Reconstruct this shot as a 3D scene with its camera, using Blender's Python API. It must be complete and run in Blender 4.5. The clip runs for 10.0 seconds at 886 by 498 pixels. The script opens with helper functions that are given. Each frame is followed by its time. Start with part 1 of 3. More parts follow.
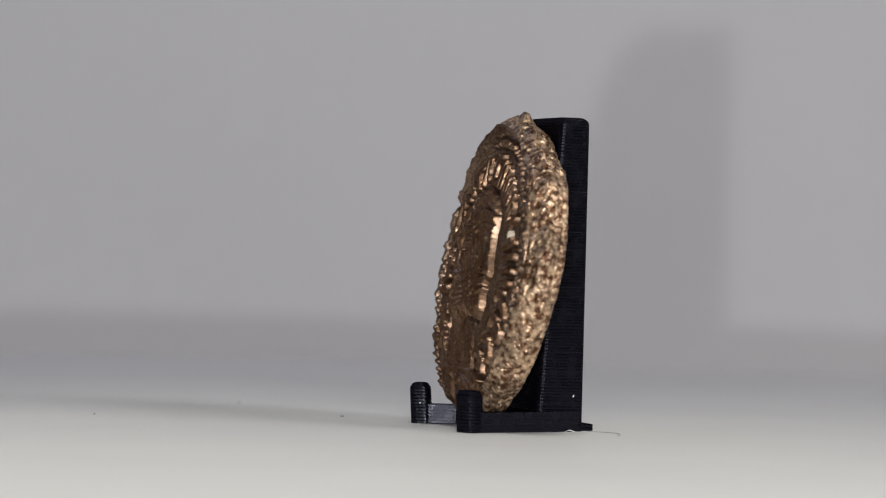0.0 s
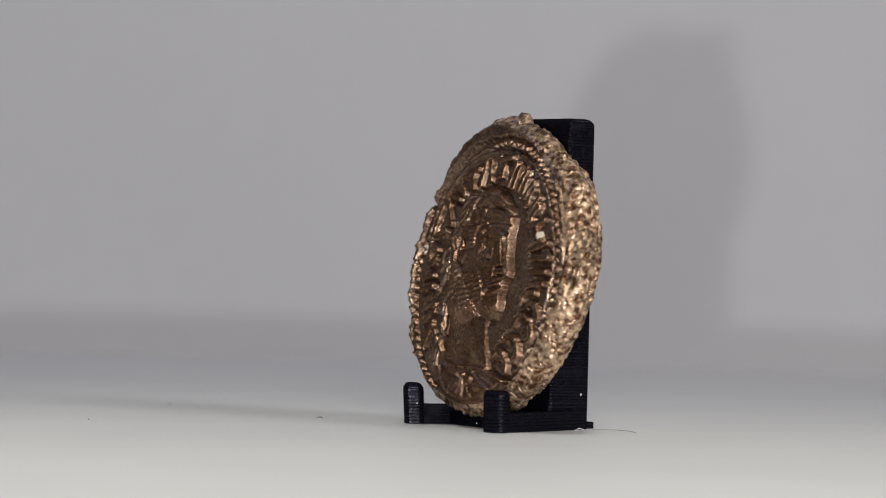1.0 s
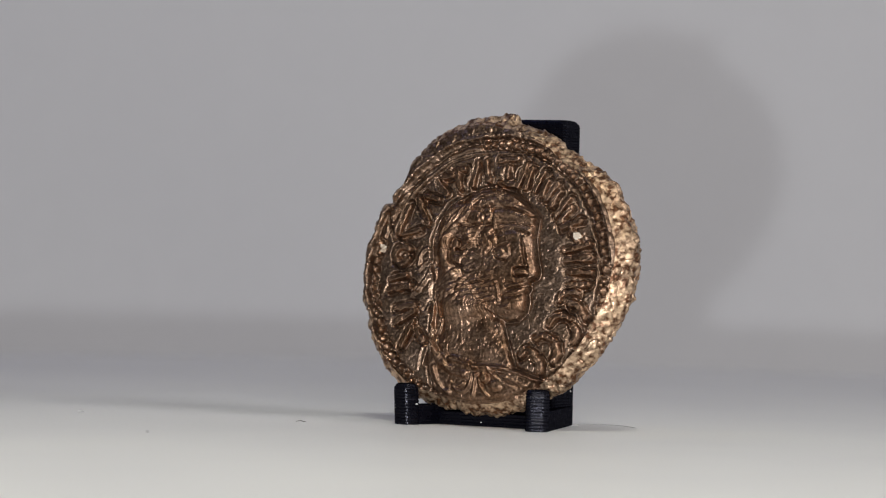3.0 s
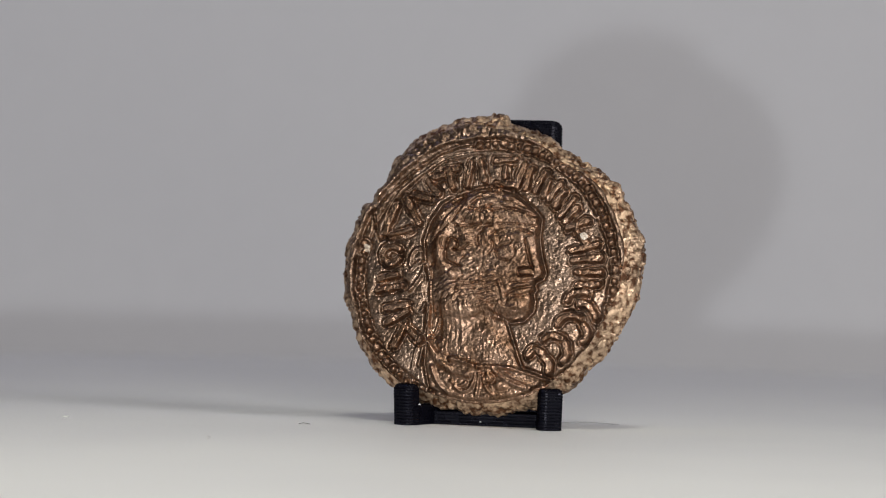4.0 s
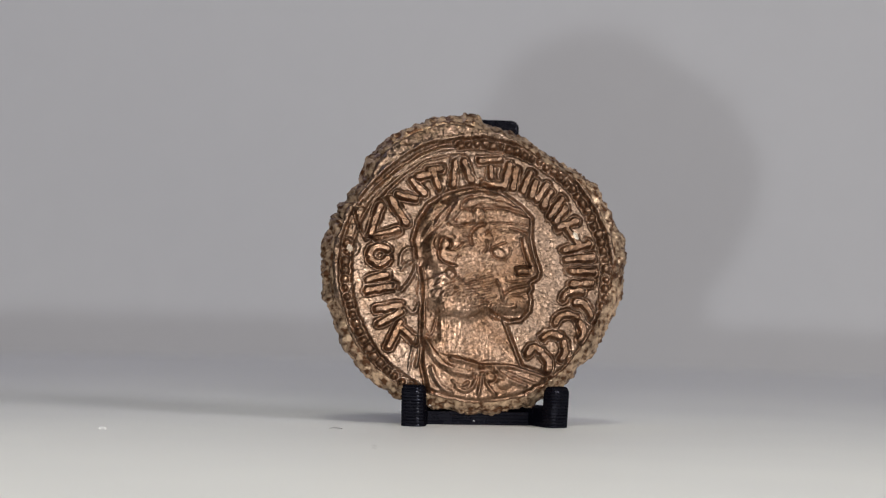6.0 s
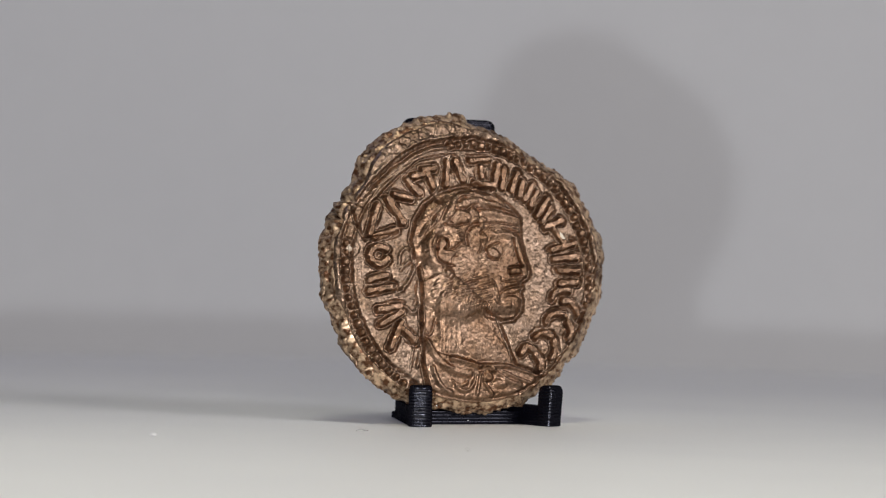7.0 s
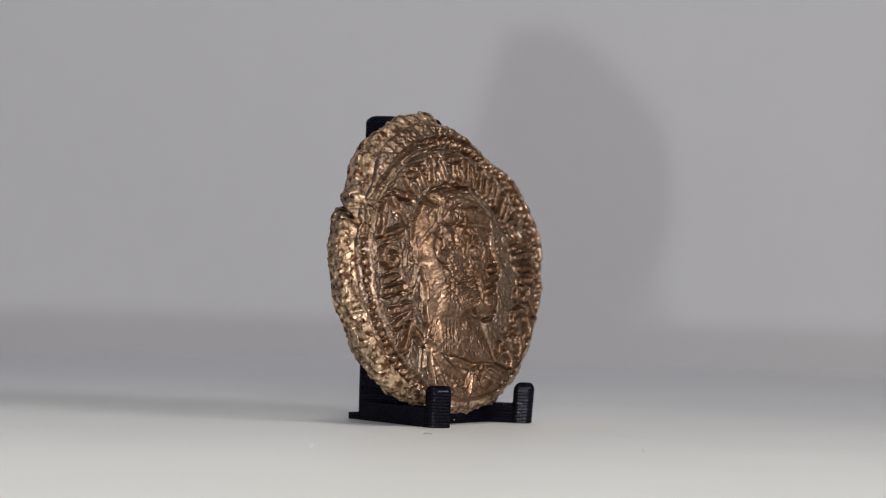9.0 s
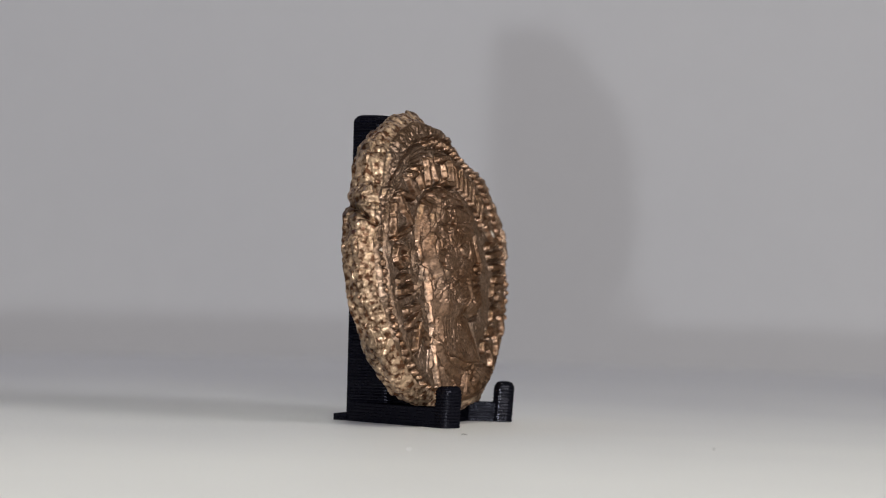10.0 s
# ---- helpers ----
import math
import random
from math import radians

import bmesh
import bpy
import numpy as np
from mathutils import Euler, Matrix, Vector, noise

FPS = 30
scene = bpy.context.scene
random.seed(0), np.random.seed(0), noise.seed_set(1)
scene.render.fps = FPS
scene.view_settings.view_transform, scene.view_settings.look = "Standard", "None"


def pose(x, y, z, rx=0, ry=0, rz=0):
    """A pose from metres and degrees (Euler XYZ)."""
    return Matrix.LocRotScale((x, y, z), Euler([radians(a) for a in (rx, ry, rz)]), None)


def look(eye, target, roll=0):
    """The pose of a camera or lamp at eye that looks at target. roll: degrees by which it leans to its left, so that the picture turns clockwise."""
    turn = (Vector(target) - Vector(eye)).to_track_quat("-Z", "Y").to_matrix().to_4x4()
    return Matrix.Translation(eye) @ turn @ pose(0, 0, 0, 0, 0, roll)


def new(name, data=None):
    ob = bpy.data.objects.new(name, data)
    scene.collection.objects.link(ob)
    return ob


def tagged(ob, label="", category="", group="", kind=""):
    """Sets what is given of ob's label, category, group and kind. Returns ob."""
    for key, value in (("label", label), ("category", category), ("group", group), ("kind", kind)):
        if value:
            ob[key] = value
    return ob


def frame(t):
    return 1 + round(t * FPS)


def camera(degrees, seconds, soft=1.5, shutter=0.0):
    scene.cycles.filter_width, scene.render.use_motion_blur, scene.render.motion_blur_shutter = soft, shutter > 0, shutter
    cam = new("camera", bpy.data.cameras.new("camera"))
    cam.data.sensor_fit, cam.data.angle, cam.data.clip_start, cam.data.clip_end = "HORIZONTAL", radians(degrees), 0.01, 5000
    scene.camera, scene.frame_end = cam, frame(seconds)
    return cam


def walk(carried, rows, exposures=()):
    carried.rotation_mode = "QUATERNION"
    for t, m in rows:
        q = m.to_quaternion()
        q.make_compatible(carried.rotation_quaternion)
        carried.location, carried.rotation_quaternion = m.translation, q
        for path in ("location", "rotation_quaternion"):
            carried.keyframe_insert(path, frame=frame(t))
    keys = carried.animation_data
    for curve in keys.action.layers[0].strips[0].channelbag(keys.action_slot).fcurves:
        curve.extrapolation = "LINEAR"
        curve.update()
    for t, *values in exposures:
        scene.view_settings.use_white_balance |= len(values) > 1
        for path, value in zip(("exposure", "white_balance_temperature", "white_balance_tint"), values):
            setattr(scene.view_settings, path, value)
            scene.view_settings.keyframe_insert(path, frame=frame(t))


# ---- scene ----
# Lengths of the small things are given in units of U metres (a coin is about 545 units across).
U = 3.67e-5
DIST = 5826 * U          # camera to turntable axis
EYE_Z = 353.4 * U
TAU = 2 * math.pi

# ---- camera: standing still ----
cam = camera(15.33, 10.0, soft=1.0)
cam.data.dof.use_dof = True
cam.data.dof.focus_distance = DIST - 30 * U
cam.data.dof.aperture_fstop = 48
EYE = Vector((0, -DIST, EYE_Z))
AIM = EYE + Vector((math.sin(radians(-0.168)), 1, -math.tan(radians(0.406))))
walk(cam, [(0.0, look(EYE, AIM, 1.48)), (10.0, look(EYE, AIM, 1.48))])


def theta(t):
    """Turn of the turntable in degrees at t seconds."""
    d = t - 5
    return 13.515 * d - 0.069 * d * d + 0.0107 * d ** 3


# ---- light ----
world = bpy.data.worlds.new("room_air")
scene.world = world
world.use_nodes = True
world.node_tree.nodes["Background"].inputs["Color"].default_value = (0.75, 0.8, 1.0, 1)
world.node_tree.nodes["Background"].inputs["Strength"].default_value = 0.05


def area_lamp(name, eye, target, size, watts, colour, shape="SQUARE"):
    lamp = bpy.data.lights.new(name, "AREA")
    lamp.shape, lamp.size, lamp.energy, lamp.color = shape, size, watts, colour
    ob = new(name, lamp)
    ob.matrix_world = look(eye, target)
    return ob


def platter_spot(name, eye, target, cone, watts, colour):
    lamp = bpy.data.lights.new(name, "SPOT")
    lamp.spot_size, lamp.spot_blend, lamp.shadow_soft_size, lamp.energy, lamp.color = radians(cone), 0.55, 0.055, watts, colour
    ob = new(name, lamp)
    ob.matrix_world = look(eye, target)
    return ob


# small lamp beside the lens, low room lamp at the right front; the rest are added unseen fills: broad light from behind
# the camera, spot over the front of the platter, cool light at the left, weak light from overhead
area_lamp("lens_lamp", (-424 * U, -5826 * U, 72 * U), (0, 0, 200 * U), 0.0034, 0.225, (0.92, 0.95, 1.0), "DISK")
area_lamp("room_lamp", (0.54, -0.32, 0.30), (0, 0.0, 0), 0.24, 1.7, (0.97, 0.955, 0.985))
# unseen broad fill behind the camera, added to lift wall and coin face
area_lamp("front_fill_lamp", (0.16, -1.45, 0.42), (0.02, 0.29, 0.10), 0.7, 7.9, (1.0, 0.95, 0.915))
# spot made up to brighten the platter's front; its cone gives the fall-off
platter_spot("platter_spot", (0.0, -0.17, 0.40), (0.0, -0.169, 0.0), 55.0, 3.4, (1.0, 0.98, 0.86))
# added blue lamp out of view, only tints the left of the wall
area_lamp("wall_tint_lamp", (-0.30, 0.08, 0.46), (-0.17, 0.29, 0.26), 0.15, 0.16, (0.30, 0.40, 1.0))
# weak overhead fill, added for the ambient level on wall and platter
area_lamp("overhead_fill_lamp", (0.25, -0.5, 1.35), (0.1, 0.2, 0), 0.6, 0.4, (0.97, 0.95, 1.0))
scene.view_settings.exposure = 0.06


# ---- materials ----
def material(name, colour, roughness=0.5, metallic=0.0, second=None, scale=200.0, grain=0.0, grain_scale=2000.0,
             bump=0.0, bump_scale=3000.0, bump_depth=0.0001, low=0.35, high=0.65, detail=6.0, rough_spread=0.0, specular=0.5, sheen=0.0, rim=1.0):
    """Surface with a patchy second colour, fine grain and relief."""
    mat = bpy.data.materials.new(name)
    mat.use_nodes = True
    nodes, links = mat.node_tree.nodes, mat.node_tree.links
    shader = nodes["Principled BSDF"]
    shader.inputs["Base Color"].default_value = (*colour, 1)
    shader.inputs["Roughness"].default_value = roughness
    shader.inputs["Metallic"].default_value = metallic
    shader.inputs["Specular IOR Level"].default_value = specular
    shader.inputs["Specular Tint"].default_value = (rim, 0.85 * rim + 0.15 * rim * rim, 0.7 * rim + 0.3 * rim * rim, 1)
    shader.inputs["Coat Weight"].default_value = sheen
    shader.inputs["Coat IOR"].default_value = 1.7
    shader.inputs["Coat Roughness"].default_value = 0.36
    place = nodes.new("ShaderNodeTexCoord")

    def cloud(size, detail_):
        n = nodes.new("ShaderNodeTexNoise")
        n.inputs["Scale"].default_value = size
        n.inputs["Detail"].default_value = detail_
        links.new(place.outputs["Object"], n.inputs["Vector"])
        return n.outputs["Fac"]

    def spread(value, a, b, c, d):
        m = nodes.new("ShaderNodeMapRange")
        links.new(value, m.inputs["Value"])
        for key, v in zip(("From Min", "From Max", "To Min", "To Max"), (a, b, c, d)):
            m.inputs[key].default_value = v
        return m.outputs["Result"]

    def mix(kind, fac, a, b):
        m = nodes.new("ShaderNodeMix")
        m.data_type, m.blend_type = "RGBA", kind
        for socket, v in ((m.inputs[0], fac), (m.inputs[6], a), (m.inputs[7], b)):
            if isinstance(v, (int, float)):
                socket.default_value = v
            elif isinstance(v, tuple):
                socket.default_value = (*v, 1)
            else:
                links.new(v, socket)
        return m.outputs[2]

    patch = cloud(scale, detail)
    out = mix("MIX", spread(patch, low, high, 0, 1), colour, second or colour)
    if grain:
        g = spread(cloud(grain_scale, 3), 0.3, 0.7, 1 - grain, 1 + grain)
        c = nodes.new("ShaderNodeCombineColor")
        for k in range(3):
            links.new(g, c.inputs[k])
        out = mix("MULTIPLY", 1.0, out, c.outputs[0])
    links.new(out, shader.inputs["Base Color"])
    if rough_spread:
        links.new(spread(cloud(scale * 2.3, 4), 0.3, 0.7, roughness - rough_spread, roughness + rough_spread), shader.inputs["Roughness"])
    if bump:
        b = nodes.new("ShaderNodeBump")
        b.inputs["Strength"].default_value = bump
        b.inputs["Distance"].default_value = bump_depth
        links.new(cloud(bump_scale, 4), b.inputs["Height"])
        links.new(b.outputs["Normal"], shader.inputs["Normal"])
    return mat


WALL = material("wall_paint", (0.72, 0.72, 0.72), 0.9, second=(0.68, 0.68, 0.69), scale=6, grain=0.03, grain_scale=900)
TOP = material("turntable_white", (0.78, 0.78, 0.76), 0.55, second=(0.74, 0.74, 0.73), scale=40, grain=0.03, grain_scale=5000,
               bump=0.15, bump_scale=6000, bump_depth=0.00005)
ROOM = material("room_paint", (0.08, 0.08, 0.083), 0.9, second=(0.065, 0.065, 0.068), scale=6, grain=0.03, grain_scale=900)
DESK = material("desk_laminate", (0.24, 0.23, 0.22), 0.6, second=(0.2, 0.19, 0.185), scale=20, grain=0.05)


def black_plastic():
    """Deep black printed plastic: almost no diffuse colour under a thin even gloss."""
    mat = bpy.data.materials.new("black_plastic")
    mat.use_nodes = True
    nodes, links = mat.node_tree.nodes, mat.node_tree.links
    nodes.remove(nodes["Principled BSDF"])
    place, grain, relief = nodes.new("ShaderNodeTexCoord"), nodes.new("ShaderNodeTexNoise"), nodes.new("ShaderNodeTexNoise")
    grain.inputs["Scale"].default_value, relief.inputs["Scale"].default_value = 1500, 9000
    for n in (grain, relief):
        n.inputs["Detail"].default_value = 4
        links.new(place.outputs["Object"], n.inputs["Vector"])
    bump = nodes.new("ShaderNodeBump")
    bump.inputs["Strength"].default_value, bump.inputs["Distance"].default_value = 0.3, 0.00003
    links.new(relief.outputs["Fac"], bump.inputs["Height"])
    rough = nodes.new("ShaderNodeMapRange")
    for key, v in (("From Min", 0.3), ("From Max", 0.7), ("To Min", 0.16), ("To Max", 0.34)):
        rough.inputs[key].default_value = v
    links.new(grain.outputs["Fac"], rough.inputs["Value"])
    matte, gloss, both = nodes.new("ShaderNodeBsdfDiffuse"), nodes.new("ShaderNodeBsdfGlossy"), nodes.new("ShaderNodeAddShader")
    matte.inputs["Color"].default_value = (0.0022, 0.0022, 0.004, 1)
    gloss.inputs["Color"].default_value = (0.014, 0.014, 0.017, 1)
    links.new(rough.outputs["Result"], gloss.inputs["Roughness"])
    for n in (matte, gloss):
        links.new(bump.outputs["Normal"], n.inputs["Normal"])
    links.new(matte.outputs[0], both.inputs[0])
    links.new(gloss.outputs[0], both.inputs[1])
    links.new(both.outputs[0], nodes["Material Output"].inputs["Surface"])
    return mat


PLASTIC = black_plastic()
FIELD = material("coin_field", (0.30, 0.208, 0.148), 0.395, 0.95, second=(0.195, 0.122, 0.076), scale=420, grain=0.5, grain_scale=6000,
                 bump=0.3, bump_scale=6500, bump_depth=0.00006, rough_spread=0.08, specular=0.2, sheen=0.08, rim=0.25)
RELIEF = material("coin_relief", (0.305, 0.195, 0.129), 0.395, 0.95, second=(0.195, 0.108, 0.060), scale=520, grain=0.45, grain_scale=5000,
                  bump=0.3, bump_scale=6500, bump_depth=0.00006, rough_spread=0.08, specular=0.2, sheen=0.08, rim=0.25)
RIM = material("coin_edge", (0.54, 0.38, 0.245), 0.38, 0.7, second=(0.095, 0.040, 0.017), scale=2400, grain=0.45, grain_scale=420,
               bump=0.35, bump_scale=4200, bump_depth=0.00006, rough_spread=0.1, low=0.40, high=0.60)
PALE = material("pale_deposit", (0.72, 0.64, 0.52), 0.5, 0.0, second=(0.5, 0.4, 0.3), scale=1500)
FIBRE = material("grey_fibre", (0.26, 0.25, 0.24), 0.7, second=(0.2, 0.18, 0.16), scale=2000)
PALE_FIBRE = material("pale_fibre", (0.65, 0.64, 0.62), 0.7, second=(0.5, 0.5, 0.48), scale=2000)


# ---- helpers ----
def part(name, bm, mat, parent=None, label=""):
    me = bpy.data.meshes.new(name)
    bm.to_mesh(me)
    bm.free()
    me.materials.append(mat)
    ob = new(name, me)
    if parent is not None:
        ob.parent = parent
    return tagged(ob, label)


def box(bm, lo, hi):
    res = bmesh.ops.create_cube(bm, size=1)
    for v in res["verts"]:
        for k in range(3):
            v.co[k] = lo[k] if v.co[k] < 0 else hi[k]
    return res["verts"]


# ---- the room ----
WALL_Y, DESK_Z = 8000 * U, -0.034


def slab(name, lo, hi, mat, label, category):
    bm = bmesh.new()
    box(bm, lo, hi)
    return tagged(part(name, bm, mat), label, category, kind="structure")


slab("wall_north", (-1.3, WALL_Y, -0.80), (1.3, WALL_Y + 0.1, 1.5), WALL, "plain pale grey painted wall behind the turntable", "wall")
slab("wall_south", (-1.3, -1.6, -0.80), (1.3, -1.5, 1.5), ROOM, "plain dark grey painted wall closing the room", "wall")
slab("wall_west", (-1.4, -1.6, -0.80), (-1.3, WALL_Y + 0.1, 1.5), ROOM, "plain dark grey painted side wall of the room", "wall")
slab("wall_east", (1.3, -1.6, -0.80), (1.4, WALL_Y + 0.1, 1.5), ROOM, "plain dark grey painted side wall of the room", "wall")
slab("ceiling", (-1.4, -1.6, 1.5), (1.4, WALL_Y + 0.1, 1.6), ROOM, "plain dark grey painted ceiling of the room", "ceiling")
slab("floor", (-1.4, -1.6, -0.90), (1.4, WALL_Y + 0.1, -0.80), DESK, "plain grey floor of the room", "floor")
slab("desk_top", (-0.8, -0.55, DESK_Z - 0.03), (0.8, WALL_Y - 0.004, DESK_Z), DESK, "plain grey laminate desk top under the turntable", "desk")


# ---- turntable ----
def lathe(profile, count):
    """Closed solid of revolution about z from (radius, height) pairs, from the axis to the axis."""
    bm = bmesh.new()
    rings = []
    for r, z in profile:
        if r < 1e-9:
            rings.append([bm.verts.new((0, 0, z))])
        else:
            rings.append([bm.verts.new((r * math.cos(TAU * k / count), r * math.sin(TAU * k / count), z)) for k in range(count)])
    for a, b in zip(rings, rings[1:]):
        for k in range(count):
            j = (k + 1) % count
            corners = [a[k % len(a)], a[j % len(a)], b[j % len(b)], b[k % len(b)]]
            corners = list(dict.fromkeys(corners))
            if len(corners) > 2:
                bm.faces.new(corners)
    bmesh.ops.recalc_face_normals(bm, faces=bm.faces)
    for f in bm.faces:
        f.smooth = True
    return bm


def build_turntable():
    root = new("turntable")
    tagged(root, "round white matte photo turntable carrying the coin stand", "turntable")
    r = 2810 * U
    part("platter", lathe([(0, -0.011), (r - 0.002, -0.011), (r - 0.0006, -0.0106), (r, -0.010), (r, -0.0011), (r - 0.0003, -0.0004),
                           (r - 0.001, 0), (r - 0.004, 0), (0, 0)], 160), TOP, root, "smooth white platter")
    part("base", lathe([(0, DESK_Z), (0.085, DESK_Z), (0.087, DESK_Z + 0.002), (0.087, -0.0132), (0.085, -0.0112), (0, -0.0112)], 120), TOP, root,
         "white round base under the platter")
    return root


turntable = build_turntable()

# ---- coin stand: black printed plastic, drawn in its own frame (x to the side, y to the back, z up) ----
STAND_TURN = 0.0
MID_X = 59.5


def layered(outline, z0, z1, step=5.45, bulge=1.25):
    """Printed body: outline(z) gives a closed ring of (x, y); each printed layer is a small round bead."""
    bm = bmesh.new()
    n = max(1, round((z1 - z0) / step))
    rows = []
    for i in range(n):
        a, b = z0 + (z1 - z0) * i / n, z0 + (z1 - z0) * (i + 1) / n
        for f, inset in ((0.04, bulge), (0.28, 0.15 * bulge), (0.72, 0.15 * bulge), (0.96, bulge)):
            rows.append((a + (b - a) * f, inset + random.uniform(-0.08, 0.08)))
    rings = []
    for z, inset in rows:
        ring = outline(z)
        cx, cy = sum(p[0] for p in ring) / len(ring), sum(p[1] for p in ring) / len(ring)
        here = []
        for x, y in ring:
            d = max(1e-6, math.hypot(x - cx, y - cy))
            k = 1 - inset / d
            here.append(bm.verts.new(((cx + (x - cx) * k) * U, (cy + (y - cy) * k) * U, z * U)))
        rings.append(here)
    m = len(rings[0])
    for a, b in zip(rings, rings[1:]):
        for k in range(m):
            j = (k + 1) % m
            bm.faces.new((a[k], a[j], b[j], b[k]))
    bm.faces.new(rings[0][::-1])
    bm.faces.new(rings[-1])
    bmesh.ops.recalc_face_normals(bm, faces=bm.faces)
    return bm


def rounded(x0, x1, y0, y1, r, per=3):
    """Rectangle with rounded corners as a ring of points."""
    ring = []
    for cx, cy, a in ((x1 - r, y1 - r, 0), (x0 + r, y1 - r, 90), (x0 + r, y0 + r, 180), (x1 - r, y0 + r, 270)):
        for k in range(per + 1):
            w = radians(a + 90 * k / per)
            ring.append((cx + r * math.cos(w), cy + r * math.sin(w)))
    return ring


SPLAY = 28
POST_LEFT, POST_RIGHT, POST_BACK, POST_TOP = -74, 95, 196, 548
FOOT_Y, FOOT_HALF, FOOT_X = -26, 21, 128


def build_stand():
    root = new("coin_stand")
    tagged(root, "small black printed plastic coin stand with visible layer lines", "coin stand")

    def post_ring(z):
        front = 106 + (z / POST_TOP) * 34
        top = max(0.0, z - (POST_TOP - 14))
        cut = 14 - math.sqrt(max(0.0, 196 - top * top))
        return rounded(POST_LEFT + cut, POST_RIGHT - cut, front + 0.5 * cut, POST_BACK - cut, 10)

    post = part("back_post", layered(post_ring, 0, POST_TOP, bulge=1.1), PLASTIC, root)
    for side in (-1, 1):
        def arm_ring(z, side=side):
            xa, xb = side * FOOT_X, (76 if side > 0 else -54)
            w = FOOT_HALF - 2
            return [(xa - w, FOOT_Y), (xa + w, FOOT_Y), (xb + w, 188), (xb - w, 188)]

        arm = part("arm", layered(arm_ring, 0, 35), PLASTIC, root)

        def hook_ring(z, side=side):
            lean = -0.06 * z
            top = max(0.0, z - 60)
            cut = 14 - math.sqrt(max(0.0, 196 - top * top))
            ring = rounded(-FOOT_HALF + 0.4 * cut, FOOT_HALF - 0.4 * cut, -18 + lean + cut, 18 + lean - cut, 11 - 0.3 * cut, 4)
            c, sn = math.cos(radians(SPLAY * side)), math.sin(radians(SPLAY * side))
            return [(side * FOOT_X + x * c - y * sn, FOOT_Y + x * sn + y * c) for x, y in ring]

        part("hook", layered(hook_ring, 0, 73), PLASTIC, arm)
    part("cross_bar", layered(lambda z: rounded(-96, 96, 25, 130, 3), 0, 24), PLASTIC, root)
    part("heel_tab", layered(lambda z: rounded(-66, 76, 180, 224, 8), 0, 12), PLASTIC, post)
    return root


stand = build_stand()

# ---- the coin: struck relief worked out as a height over its face (x to the side, y up, z out of the face, in units of U) ----
COIN_R, COIN_T, LEAN = 270.0, 80.0, 9.3


def lattice(seed, i, j, k):
    """Random value in -1..1 at whole-number places."""
    h = (i * 374761393 + j * 668265263 + k * 2147483647 + seed * 1442695041) & 0xFFFFFFFF
    h = ((h ^ (h >> 13)) * 1274126177) & 0xFFFFFFFF
    h = ((h ^ (h >> 16)) * 2246822519) & 0xFFFFFFFF
    return ((h ^ (h >> 15)) & 0xFFFF) / 32767.5 - 1.0


def clouds(x, y, z, size, seed):
    """Smooth value noise of that grain size."""
    x, y, z = x / size, y / size, z / size
    i, j, k = (np.floor(a).astype(np.int64) for a in (x, y, z))
    fx, fy, fz = ((a - b) for a, b in ((x, i), (y, j), (z, k)))
    fx, fy, fz = (a * a * (3 - 2 * a) for a in (fx, fy, fz))
    out = 0
    for a in (0, 1):
        for b in (0, 1):
            for c in (0, 1):
                w = (fx if a else 1 - fx) * (fy if b else 1 - fy) * (fz if c else 1 - fz)
                out = out + w * lattice(seed, i + a, j + b, k + c)
    return out


def step(d, soft):
    """1 inside (d < 0), 0 outside, over a soft edge."""
    t = np.clip(0.5 - d / (2 * soft), 0, 1)
    return t * t * (3 - 2 * t)


def face_xy(x, y):
    """Drawing coordinates of the design to the coin's own."""
    x, y = x - 850.0, y - 468.0
    return 1.006 * x + 0.037 * y - 2.6, 0.027 * x - 1.016 * y + 0.7


